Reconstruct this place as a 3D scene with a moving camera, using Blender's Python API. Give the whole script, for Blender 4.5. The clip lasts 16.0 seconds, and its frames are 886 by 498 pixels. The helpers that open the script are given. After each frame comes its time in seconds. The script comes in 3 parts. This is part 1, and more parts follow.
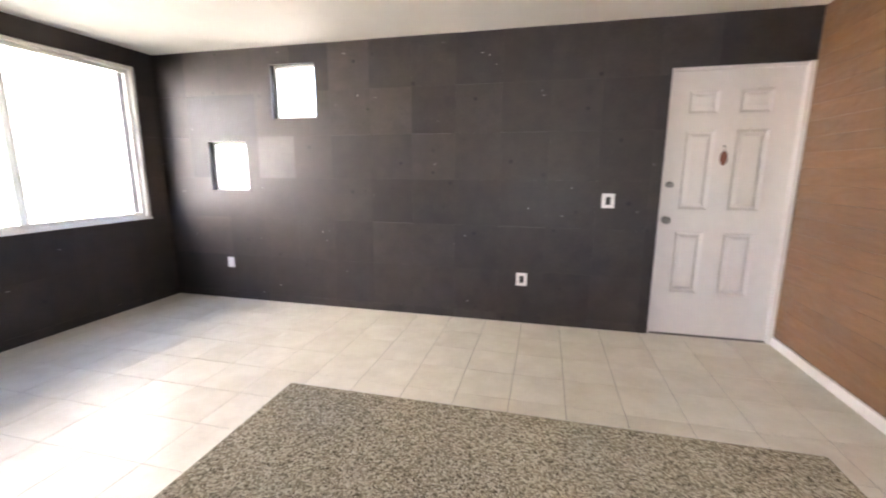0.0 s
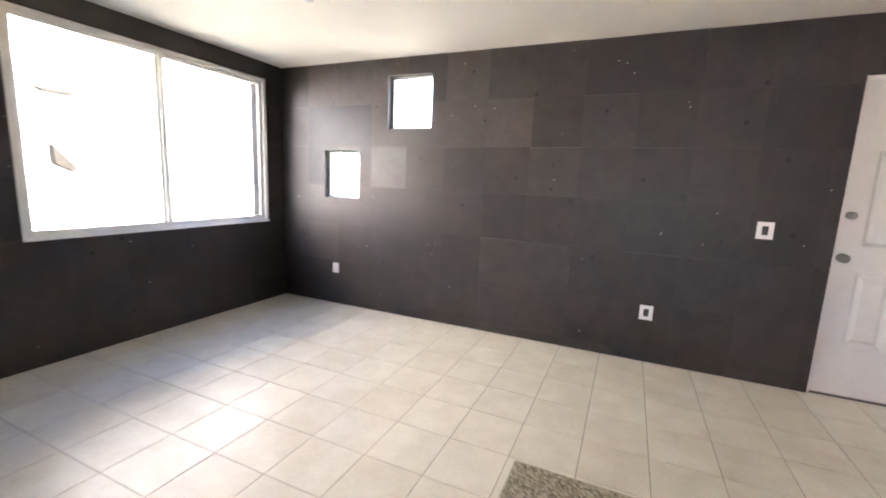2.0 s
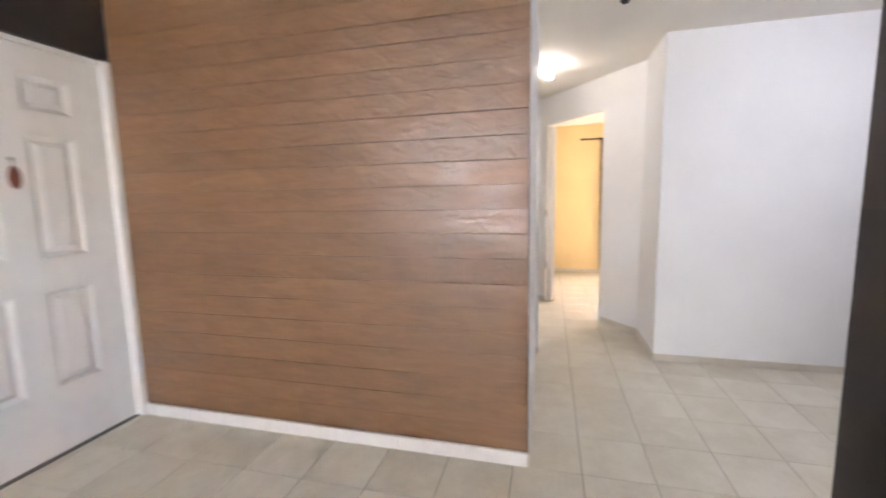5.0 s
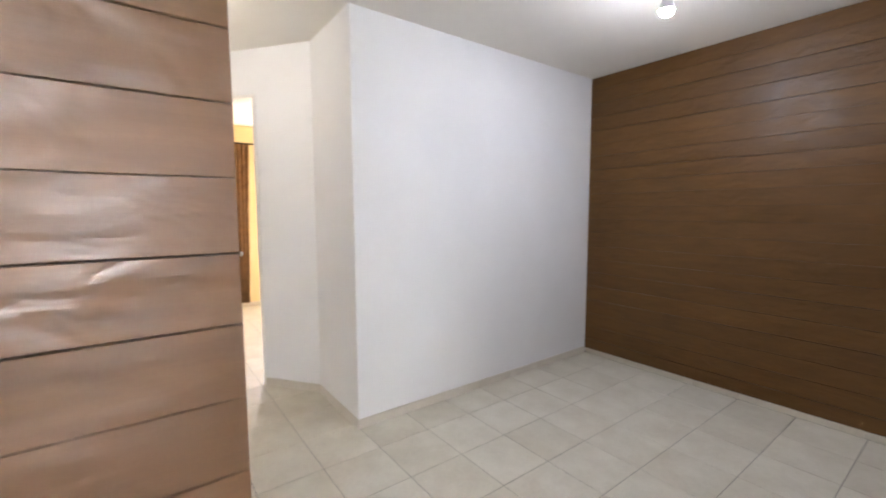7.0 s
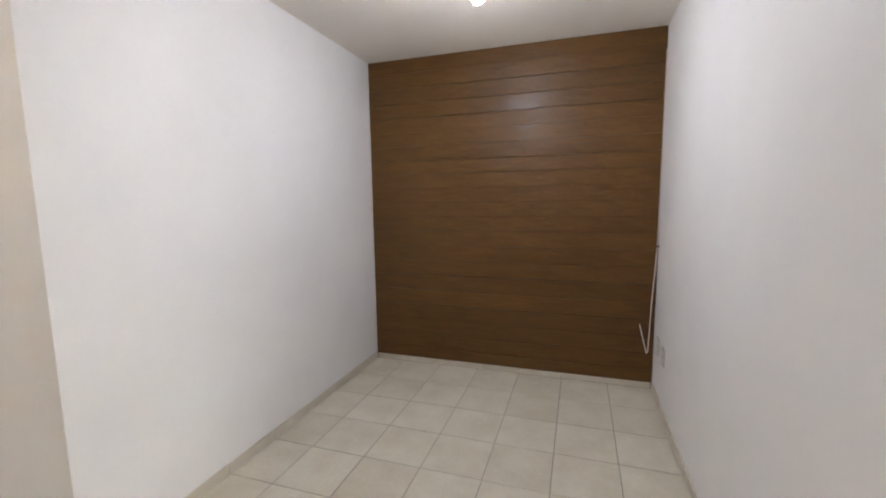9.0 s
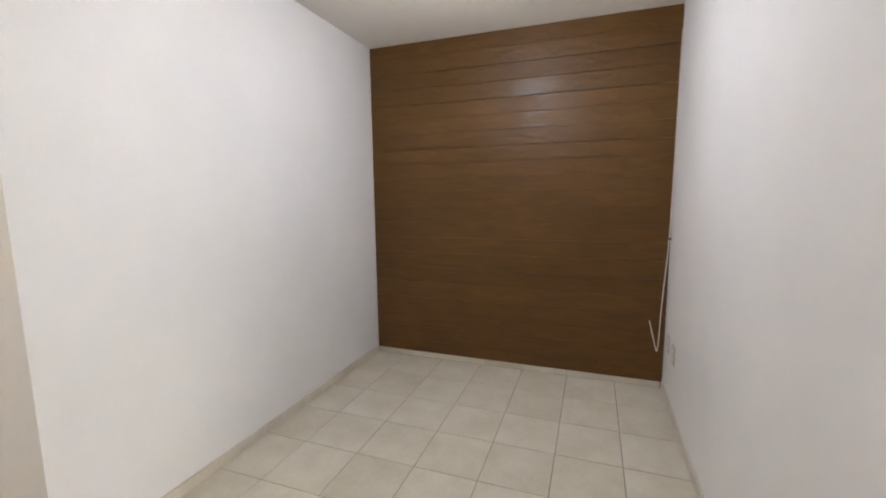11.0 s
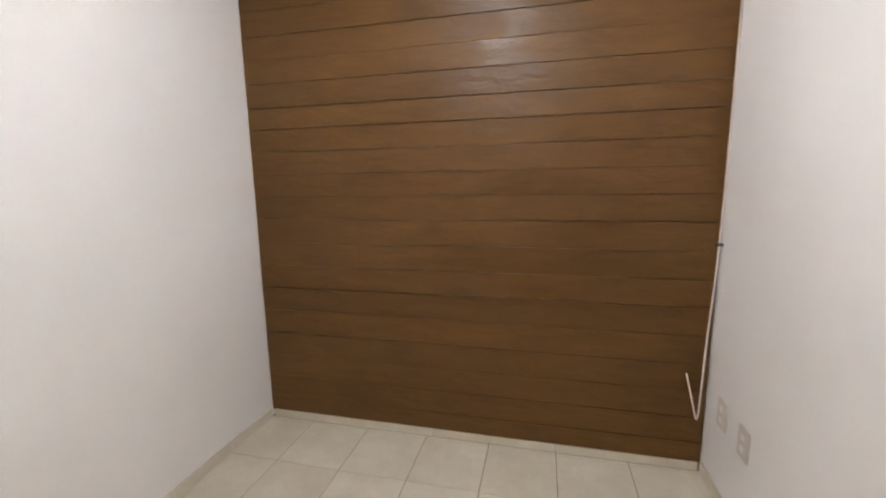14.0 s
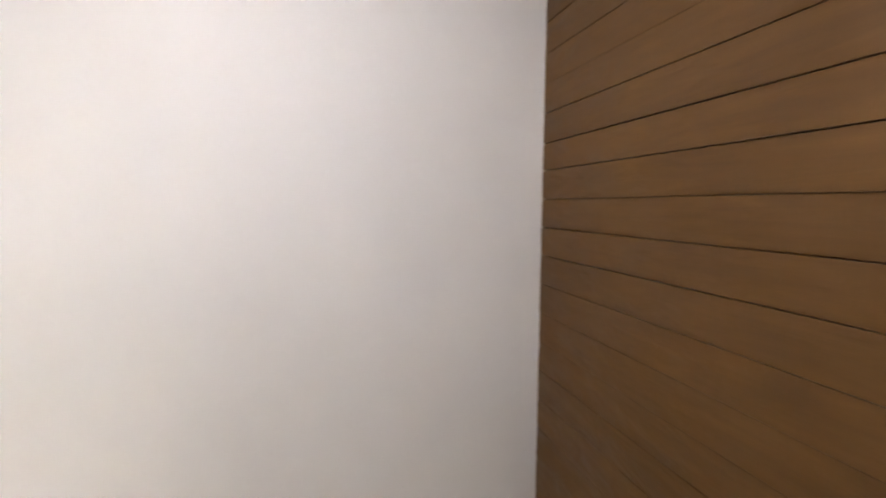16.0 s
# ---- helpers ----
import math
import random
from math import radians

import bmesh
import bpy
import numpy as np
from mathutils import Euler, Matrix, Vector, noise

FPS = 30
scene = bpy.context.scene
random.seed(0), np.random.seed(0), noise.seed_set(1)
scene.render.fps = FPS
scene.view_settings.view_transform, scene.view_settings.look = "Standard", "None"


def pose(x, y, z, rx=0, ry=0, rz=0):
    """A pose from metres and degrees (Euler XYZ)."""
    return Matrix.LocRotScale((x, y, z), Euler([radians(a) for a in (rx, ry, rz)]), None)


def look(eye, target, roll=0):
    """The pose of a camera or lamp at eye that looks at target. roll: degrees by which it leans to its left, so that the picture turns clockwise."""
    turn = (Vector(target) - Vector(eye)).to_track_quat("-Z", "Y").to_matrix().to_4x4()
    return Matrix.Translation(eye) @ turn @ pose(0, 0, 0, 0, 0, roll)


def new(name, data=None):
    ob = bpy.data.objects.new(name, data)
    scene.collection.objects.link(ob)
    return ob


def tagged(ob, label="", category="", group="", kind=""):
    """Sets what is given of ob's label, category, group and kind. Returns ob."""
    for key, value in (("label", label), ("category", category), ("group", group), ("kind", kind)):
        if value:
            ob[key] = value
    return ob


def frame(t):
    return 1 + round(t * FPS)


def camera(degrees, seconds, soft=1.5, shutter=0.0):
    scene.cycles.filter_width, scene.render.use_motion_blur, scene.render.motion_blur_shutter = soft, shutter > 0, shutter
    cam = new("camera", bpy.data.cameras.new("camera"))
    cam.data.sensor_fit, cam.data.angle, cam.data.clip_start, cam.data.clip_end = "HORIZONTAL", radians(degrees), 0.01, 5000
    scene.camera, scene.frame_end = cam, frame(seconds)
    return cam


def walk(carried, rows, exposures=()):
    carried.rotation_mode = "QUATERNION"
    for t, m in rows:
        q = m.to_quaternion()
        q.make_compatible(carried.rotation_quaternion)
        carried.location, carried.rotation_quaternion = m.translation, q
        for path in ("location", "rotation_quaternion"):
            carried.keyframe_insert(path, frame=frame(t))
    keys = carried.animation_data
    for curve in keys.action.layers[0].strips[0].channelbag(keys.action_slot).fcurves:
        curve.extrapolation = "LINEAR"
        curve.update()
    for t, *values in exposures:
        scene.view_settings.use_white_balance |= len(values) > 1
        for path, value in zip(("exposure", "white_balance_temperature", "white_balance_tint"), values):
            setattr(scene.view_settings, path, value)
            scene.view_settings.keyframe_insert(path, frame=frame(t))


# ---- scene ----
cam = camera(93.8, 16.0, soft=1.9, shutter=0.4)
PATH = [
    (0, (-1.796, -3.603, 1.342), (-2.261, -1.694, 0.969), 0.2),
    (0.5, (-1.779, -3.581, 1.342), (-2.594, -1.79, 0.983), -0.7),
    (1, (-1.829, -3.567, 1.348), (-2.824, -1.869, 0.992), -0.7),
    (1.5, (-1.945, -3.564, 1.332), (-2.935, -1.862, 0.983), 1.0),
    (2, (-2.165, -3.511, 1.345), (-2.963, -1.705, 1.024), 2.4),
    (2.5, (-2.364, -3.36, 1.312), (-2.918, -1.461, 1.021), 2.2),
    (3, (-2.466, -3.16, 1.277), (-2.524, -1.175, 1.038), -0.0),
    (3.5, (-2.498, -2.978, 1.321), (-1.699, -1.163, 1.067), -0.6),
    (4, (-2.436, -2.819, 1.293), (-0.998, -1.452, 1.041), -0.7),
    (4.2, (-2.34, -2.738, 1.306), (-0.779, -1.507, 1.091), -0.7),
    (4.5, (-2.194, -2.624, 1.32), (-0.49, -1.6, 1.106), -0.5),
    (4.6, (-2.141, -2.571, 1.315), (-0.39, -1.629, 1.1), -0.5),
    (5, (-1.92, -2.436, 1.306), (0.001, -1.938, 1.061), -1.1),
    (5.2, (-1.811, -2.382, 1.311), (0.154, -2.125, 1.042), -0.2),
    (7.3, (-0.533, -2.215, 1.313), (0.9, -3.598, 1.13), 0.0),
    (7.5, (-0.444, -2.238, 1.312), (0.871, -3.733, 1.122), 0.5),
    (7.6, (-0.421, -2.245, 1.31), (0.855, -3.772, 1.112), 0.7),
    (8, (-0.298, -2.288, 1.32), (0.698, -4.008, 1.097), 0.5),
    (8.5, (-0.148, -2.336, 1.337), (0.561, -4.19, 1.091), -0.7),
    (9, (-0.111, -2.376, 1.358), (0.509, -4.263, 1.122), -0.8),
    (9.2, (-0.111, -2.381, 1.363), (0.472, -4.278, 1.116), -0.5),
    (11.3, (-0.181, -2.545, 1.32), (0.548, -4.39, 1.062), -0.6),
    (11.5, (-0.195, -2.587, 1.321), (0.582, -4.414, 1.078), -0.4),
    (12, (-0.145, -2.713, 1.297), (0.69, -4.516, 1.069), 0.3),
    (12.5, (-0.006, -2.901, 1.328), (0.757, -4.738, 1.125), 0.7),
    (13, (0.044, -3.086, 1.303), (0.647, -4.978, 1.061), -0.2),
    (13.5, (0.07, -3.352, 1.312), (0.483, -5.283, 0.992), -0.4),
    (14, (0.073, -3.624, 1.285), (0.538, -5.544, 0.972), -0.9),
    (14.5, (0.126, -3.948, 1.316), (0.779, -5.823, 1.076), -1.6),
    (15, (0.038, -4.225, 1.386), (1.307, -5.751, 1.138), -1.4),
    (15.2, (-0.009, -4.329, 1.422), (1.470, -5.647, 1.148), -1.1),
    (15.5, (-0.041, -4.485, 1.438), (1.648, -5.532, 1.211), -0.9),
    (15.7, (-0.004, -4.550, 1.431), (1.767, -5.460, 1.240), 0.1),
    (16, (0.052, -4.665, 1.434), (1.960, -5.224, 1.218), -0.1),
]
# exposure along the walk
EXPOSURES = [(0.0, 4.64, 6800, 24), (2.5, 4.5, 6650, 22), (3.0, 4.58, 6500, 21), (3.5, 4.9, 6250, 23), (4.2, 4.72, 6400, 22), (5.2, 4.5, 6400, 20), (7.3, 4.47, 6350, 17), (9.0, 4.42, 6750, 17), (12.0, 4.53, 6950, 16), (13.0, 4.58, 7150, 17), (14.0, 4.88, 7250, 17), (15.0, 5.05, 7250, 18), (16.0, 4.65, 7300, 19)]
walk(cam, [(t, look(eye, target, roll)) for t, eye, target, roll in PATH], EXPOSURES)

# window daylight and kitchen fill, in watts, and the glow of the lit bulbs
YELLOW_W, KITCHEN_FILL_W, ALCOVE_GLOW, HALL_GLOW = 1.3, 0.9, 55.0, 5.8

# ---- world, sun and lamps ----
W = bpy.data.worlds.new("sky")
W.use_nodes = True
scene.world = W
wn = W.node_tree.nodes
sky = wn.new("ShaderNodeTexSky")
sky.sky_type, sky.sun_disc = "NISHITA", False
sky.sun_elevation, sky.sun_rotation = radians(52), radians(88)
wn["Background"].inputs["Strength"].default_value = 0.15
W.node_tree.links.new(sky.outputs[0], wn["Background"].inputs["Color"])

sun_data = bpy.data.lights.new("sun", "SUN")
sun_data.energy, sun_data.angle, sun_data.color = 4.5, radians(0.5), (1, 0.95, 0.88)
sun = new("sun", sun_data)
sun.matrix_world = look((0, 0, 0), (-math.sin(radians(88)) * 0.62, -math.cos(radians(88)) * 0.62, -0.79))


def lamp_area(name, m, w, h, watts, colour):
    d = bpy.data.lights.new(name, "AREA")
    d.shape, d.size, d.size_y, d.energy, d.color = "RECTANGLE", w, h, watts, colour
    ob = new(name, d)
    ob.matrix_world = m
    return ob


# daylight through the yellow room's window; a fill lamp added in the unseen kitchen
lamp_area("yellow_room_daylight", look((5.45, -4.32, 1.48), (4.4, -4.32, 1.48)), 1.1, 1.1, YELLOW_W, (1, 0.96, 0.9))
lamp_area("kitchen_fill", look((-1.9, -5.52, 1.6), (-1.9, -4.5, 1.5)), 0.94, 0.84, KITCHEN_FILL_W, (0.93, 0.96, 1.0))

# ---- materials ----


def mat(name, rough=0.6, metal=0.0, spec=0.5):
    m = bpy.data.materials.new(name)
    m.use_nodes = True
    b = m.node_tree.nodes["Principled BSDF"]
    b.inputs["Roughness"].default_value, b.inputs["Metallic"].default_value = rough, metal
    b.inputs["Specular IOR Level"].default_value = spec
    return m, m.node_tree.nodes, m.node_tree.links, b


def coords(n, l, stretch=(1, 1, 1), spread=7.0, world=False):
    """Object coordinates, pushed apart piece by piece, so that no two pieces look alike."""
    tc = n.new("ShaderNodeTexCoord")
    mp = n.new("ShaderNodeMapping")
    mp.inputs["Scale"].default_value = stretch
    if world:
        g = n.new("ShaderNodeNewGeometry")
        l.new(g.outputs["Position"], mp.inputs["Vector"])
        return mp.outputs[0]
    oi = n.new("ShaderNodeObjectInfo")
    mul = n.new("ShaderNodeMath")
    mul.operation = "MULTIPLY"
    mul.inputs[1].default_value = spread
    l.new(oi.outputs["Random"], mul.inputs[0])
    add = n.new("ShaderNodeVectorMath")
    l.new(tc.outputs["Object"], add.inputs[0])
    l.new(mul.outputs[0], add.inputs[1])
    l.new(add.outputs[0], mp.inputs["Vector"])
    return mp.outputs[0]


def noise_tex(n, l, vec, scale, detail=4.0, rough=0.55, warp=0.0):
    t = n.new("ShaderNodeTexNoise")
    t.inputs["Scale"].default_value, t.inputs["Detail"].default_value = scale, detail
    t.inputs["Roughness"].default_value, t.inputs["Distortion"].default_value = rough, warp
    l.new(vec, t.inputs["Vector"])
    return t.outputs["Fac"]


def ramp(n, l, fac, stops):
    r = n.new("ShaderNodeValToRGB")
    while len(r.color_ramp.elements) < len(stops):
        r.color_ramp.elements.new(0.5)
    for e, (p, c) in zip(r.color_ramp.elements, stops):
        e.position, e.color = p, (*c, 1)
    l.new(fac, r.inputs[0])
    return r.outputs[0]


def mix(n, l, fac, a, b, mode="MIX"):
    x = n.new("ShaderNodeMix")
    x.data_type, x.blend_type = "RGBA", mode
    for v, i in ((fac, 0), (a, 6), (b, 7)):
        if isinstance(v, (int, float)):
            x.inputs[i].default_value = v
        elif isinstance(v, tuple):
            x.inputs[i].default_value = (*v, 1)
        else:
            l.new(v, x.inputs[i])
    return x.outputs[2]


def scaled(n, l, v, lo, hi, a=0.0, b=1.0):
    r = n.new("ShaderNodeMapRange")
    for i, x in enumerate((a, b, lo, hi)):
        r.inputs[i + 1].default_value = x
    l.new(v, r.inputs[0])
    return r.outputs[0]


def bump(n, l, b, height, strength, dist=0.002):
    k = n.new("ShaderNodeBump")
    k.inputs["Strength"].default_value, k.inputs["Distance"].default_value = strength, dist
    l.new(height, k.inputs["Height"])
    l.new(k.outputs[0], b.inputs["Normal"])


def grey(v):
    return (v, v, v)


def paint(name, colour, rough=0.55, spread=0.06, world=True, spec=0.4, relief=0.25):
    """Rolled wall paint: faint clouds, a roller's fine relief."""
    m, n, l, b = mat(name, rough, 0, spec)
    v = coords(n, l, world=world)
    big = noise_tex(n, l, v, 1.3, 3)
    c = tuple(max(0, x * (1 - spread)) for x in colour), tuple(min(1, x * (1 + spread)) for x in colour)
    l.new(ramp(n, l, big, [(0.3, c[0]), (0.7, c[1])]), b.inputs["Base Color"])
    fine = noise_tex(n, l, v, 160, 3)
    bump(n, l, b, fine, relief, 0.0012)
    l.new(scaled(n, l, noise_tex(n, l, v, 5), rough - 0.06, rough + 0.08, 0.3, 0.7), b.inputs["Roughness"])
    return m


def stone(name, lo, hi):
    """Dark cantera slabs, honed: mottled, with pits and a few flecks of old plaster."""
    m, n, l, b = mat(name, 0.46, 0, 0.46)
    v = coords(n, l, spread=23.0)
    oi = n.new("ShaderNodeObjectInfo")
    base = ramp(n, l, oi.outputs["Random"], [(0.0, lo), (0.55, tuple((x + y) / 2 for x, y in zip(lo, hi))), (1.0, hi)])
    clouds = noise_tex(n, l, v, 5.5, 5, 0.66)
    grain = noise_tex(n, l, v, 150, 3, 0.7)
    c = mix(n, l, 1.0, base, ramp(n, l, clouds, [(0.25, grey(0.68)), (0.75, grey(1.25))]), "MULTIPLY")
    c = mix(n, l, 0.6, c, ramp(n, l, grain, [(0.3, grey(0.6)), (0.7, grey(1.4))]), "MULTIPLY")
    pits = n.new("ShaderNodeTexVoronoi")
    pits.inputs["Scale"].default_value = 5.5
    l.new(v, pits.inputs["Vector"])
    pit = scaled(n, l, pits.outputs["Distance"], 1, 0, 0.06, 0.11)
    patchy = scaled(n, l, noise_tex(n, l, v, 3.1, 1), 0, 1, 0.47, 0.53)
    mul = n.new("ShaderNodeMath")
    mul.operation = "MULTIPLY"
    l.new(pit, mul.inputs[0])
    l.new(patchy, mul.inputs[1])
    c = mix(n, l, mul.outputs[0], c, (0.012, 0.009, 0.009))
    fl = n.new("ShaderNodeTexVoronoi")
    fl.inputs["Scale"].default_value = 7.0
    mp = n.new("ShaderNodeMapping")
    mp.inputs["Location"].default_value = (3.1, 1.7, 9.2)
    mp.inputs["Scale"].default_value = (1, 1, 1.4)
    l.new(v, mp.inputs["Vector"])
    l.new(mp.outputs[0], fl.inputs["Vector"])
    fleck = scaled(n, l, fl.outputs["Distance"], 1, 0, 0.03, 0.05)
    some = scaled(n, l, noise_tex(n, l, mp.outputs[0], 2.3, 1), 0, 1, 0.47, 0.52)
    mu2 = n.new("ShaderNodeMath")
    mu2.operation = "MULTIPLY"
    l.new(fleck, mu2.inputs[0])
    l.new(some, mu2.inputs[1])
    c = mix(n, l, mu2.outputs[0], c, (0.5, 0.48, 0.46))
    l.new(c, b.inputs["Base Color"])
    l.new(scaled(n, l, clouds, 0.4, 0.54, 0.3, 0.7), b.inputs["Roughness"])
    bump(n, l, b, grain, 0.35, 0.0015)
    return m


def boards(name, lo, mid, hi, rough, figure=1.0, relief_depth=0.3, waves=9.0, gloss=0.5, fibres=1.0):
    """Stained and varnished boards: faint figure along the board, fine fibres, patchy stain and gloss."""
    m, n, l, b = mat(name, rough, 0, gloss)
    v = coords(n, l, (1.0, 1.0, 1.0), 31.0)

    def along(x, z):
        k = n.new("ShaderNodeMapping")
        k.inputs["Scale"].default_value = (x, z, z)
        l.new(v, k.inputs["Vector"])
        return k.outputs[0]

    fig = noise_tex(n, l, along(2.2, 14.0), 1.4, 3, 0.5, 1.3)
    fibre = noise_tex(n, l, along(5.0, 150.0), 1.5, 3, 0.6)
    blotch = noise_tex(n, l, along(3.5, 7.0), 1.3, 3, 0.5, 0.4)
    wide = noise_tex(n, l, coords(n, l, world=True), 1.5, 3, 0.5)
    c = ramp(n, l, fig, [(0.3, lo), (0.5, mid), (0.7, hi)])
    c = mix(n, l, 0.12, c, ramp(n, l, fibre, [(0.3, grey(0.75)), (0.7, grey(1.2))]), "MULTIPLY")
    c = mix(n, l, figure, c, ramp(n, l, blotch, [(0.3, grey(0.84)), (0.5, grey(1.0)), (0.72, grey(1.13))]), "MULTIPLY")
    c = mix(n, l, 0.9, c, ramp(n, l, wide, [(0.3, (0.9, 0.86, 0.82)), (0.7, (1.08, 1.08, 1.08))]), "MULTIPLY")
    oi = n.new("ShaderNodeObjectInfo")
    c = mix(n, l, 0.6, c, ramp(n, l, oi.outputs["Random"], [(0, grey(0.84)), (1, grey(1.12))]), "MULTIPLY")
    l.new(c, b.inputs["Base Color"])
    l.new(scaled(n, l, blotch, rough - 0.02, rough + 0.16, 0.38, 0.6), b.inputs["Roughness"])
    swell = n.new("ShaderNodeMath")
    swell.operation = "MULTIPLY_ADD"
    swell.inputs[1].default_value = waves
    l.new(noise_tex(n, l, along(8.0, 15.0), 1.0, 2, 0.5, 0.6), swell.inputs[0])
    l.new(scaled(n, l, fibre, 0.0, fibres), swell.inputs[2])
    bump(n, l, b, swell.outputs[0], relief_depth, 0.0011)
    return m


def tile_mat(name, lo, hi, rough=0.34):
    """Glazed ceramic floor tile, cream with faint brown clouds."""
    m, n, l, b = mat(name, rough, 0, 0.21)
    v = coords(n, l, spread=41.0)
    cl = noise_tex(n, l, v, 5.0, 4, 0.6)
    sp = noise_tex(n, l, v, 60, 3, 0.6)
    c = ramp(n, l, cl, [(0.28, lo), (0.68, hi)])
    c = mix(n, l, 0.25, c, ramp(n, l, sp, [(0.3, grey(0.85)), (0.7, grey(1.1))]), "MULTIPLY")
    oi = n.new("ShaderNodeObjectInfo")
    c = mix(n, l, 1.0, c, ramp(n, l, oi.outputs["Random"], [(0, (0.93, 0.92, 0.9)), (1, (1, 1, 1))]), "MULTIPLY")
    l.new(c, b.inputs["Base Color"])
    l.new(scaled(n, l, noise_tex(n, l, v, 2.5, 2), rough - 0.02, rough + 0.05, 0.3, 0.7), b.inputs["Roughness"])
    bump(n, l, b, noise_tex(n, l, v, 7, 2), 0.1, 0.0015)
    return m


def granite(name):
    m, n, l, b = mat(name, 0.2, 0, 0.5)
    v = coords(n, l, spread=1.0)
    vo = n.new("ShaderNodeTexVoronoi")
    vo.inputs["Scale"].default_value = 370
    l.new(v, vo.inputs["Vector"])
    sep = n.new("ShaderNodeSeparateColor")
    l.new(vo.outputs["Color"], sep.inputs[0])
    c = ramp(n, l, sep.outputs[0], [(0.0, (0.085, 0.068, 0.042)), (0.3, (0.22, 0.184, 0.122)), (0.65, (0.345, 0.298, 0.208)), (1.0, (0.52, 0.46, 0.345))])
    fine = noise_tex(n, l, v, 420, 3, 0.7)
    c = mix(n, l, 0.4, c, ramp(n, l, fine, [(0.32, grey(0.7)), (0.68, grey(1.3))]), "MULTIPLY")
    c = mix(n, l, 0.5, c, ramp(n, l, noise_tex(n, l, v, 7, 3), [(0.3, grey(0.8)), (0.7, grey(1.2))]), "MULTIPLY")
    l.new(c, b.inputs["Base Color"])
    bump(n, l, b, fine, 0.05, 0.0006)
    return m


def plain(name, colour, rough=0.4, metal=0.0, wear=0.08):
    m, n, l, b = mat(name, rough, metal)
    v = coords(n, l)
    f = noise_tex(n, l, v, 14, 4)
    l.new(ramp(n, l, f, [(0.3, tuple(x * (1 - wear) for x in colour)), (0.7, tuple(min(1, x * (1 + wear)) for x in colour))]), b.inputs["Base Color"])
    l.new(scaled(n, l, f, max(0.03, rough - 0.05), rough + 0.08, 0.3, 0.7), b.inputs["Roughness"])
    return m


def glow(name, colour, strength):
    m, n, l, b = mat(name, 0.3)
    b.inputs["Base Color"].default_value = (*colour, 1)
    b.inputs["Emission Color"].default_value = (*colour, 1)
    b.inputs["Emission Strength"].default_value = strength
    return m


def glass_mat(name):
    m, n, l, b = mat(name, 0.02)
    b.inputs["Base Color"].default_value = (0.97, 0.99, 0.98, 1)
    b.inputs["Transmission Weight"].default_value = 1.0
    b.inputs["IOR"].default_value = 1.02
    return m


M_WHITE = paint("white_wall_paint", (0.82, 0.815, 0.815), 0.5, 0.035)
M_CEIL = paint("ceiling_paint", (0.86, 0.825, 0.755), 0.75, 0.04, relief=0.5)
M_PURPLE = paint("purple_paint", (0.036, 0.006, 0.0225), 0.5, 0.1, spec=0.12)
M_YELLOW = paint("yellow_paint", (0.82, 0.63, 0.34), 0.6, 0.05)
M_FACADE = paint("facade_render", (0.82, 0.81, 0.78), 0.8, 0.05)
M_STONE = stone("dark_stone", (0.034, 0.0258, 0.0232), (0.050, 0.0385, 0.0346))
M_STONE_PALE = stone("pale_stone", (0.128, 0.116, 0.105), (0.128, 0.116, 0.105))
M_STONE_MID = stone("brown_stone", (0.057, 0.045, 0.0387), (0.069, 0.0548, 0.047))
M_STONE_DEEP = stone("deep_stone", (0.018, 0.015, 0.0135), (0.021, 0.0175, 0.016))
M_BACK = plain("stone_adhesive", (0.025, 0.023, 0.022), 0.9)
M_BOARD = boards("stained_boards_warm", (0.220, 0.108, 0.044), (0.244, 0.121, 0.051), (0.272, 0.139, 0.061), 0.335, 0.85, 0.2, 34.0, 0.95)
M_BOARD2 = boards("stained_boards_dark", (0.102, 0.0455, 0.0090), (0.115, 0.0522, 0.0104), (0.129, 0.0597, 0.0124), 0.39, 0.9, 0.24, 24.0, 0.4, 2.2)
M_GAP = plain("board_backing", (0.075, 0.042, 0.02), 0.9)
M_TILE = tile_mat("cream_floor_tile", (0.60, 0.55, 0.45), (0.705, 0.662, 0.565), 0.32)
M_GROUT = plain("grout", (0.17, 0.15, 0.125), 0.9)
M_SKIRT = tile_mat("beige_skirting_tile", (0.62, 0.57, 0.49), (0.7, 0.65, 0.57), 0.36)
M_BASE = plain("white_baseboard", (0.8, 0.77, 0.76), 0.35, 0, 0.04)
M_DOOR = plain("white_door_paint", (0.85, 0.82, 0.79), 0.38, 0, 0.02)
M_ALU = plain("cream_aluminium", (0.8, 0.78, 0.73), 0.4, 0.0, 0.04)
M_STEEL = plain("brushed_steel", (0.36, 0.35, 0.335), 0.3, 1.0)
M_PLATE = plain("white_plastic", (0.82, 0.8, 0.79), 0.3, 0, 0.02)
M_IVORY = plain("ivory_plastic", (0.62, 0.58, 0.53), 0.35, 0, 0.03)
M_HOLE = plain("dark_recess", (0.02, 0.02, 0.022), 0.6)
M_GRANITE = granite("speckled_granite")
M_CABLE = plain("pinkish_white_cable", (0.75, 0.66, 0.62), 0.4)
M_GLASS = glass_mat("window_glass")
M_BULB = glow("lit_cool_bulb", (0.86, 0.92, 1.0), ALCOVE_GLOW)
M_BULB_WARM = glow("lit_warm_bulb", (1.0, 0.93, 0.8), HALL_GLOW)
M_BULB_OFF = plain("frosted_bulb", (0.8, 0.8, 0.8), 0.15)
M_SOCKET = plain("dark_socket", (0.05, 0.05, 0.05), 0.5)
M_CURTAIN = plain("brown_curtain", (0.24, 0.12, 0.045), 0.85, 0, 0.3)
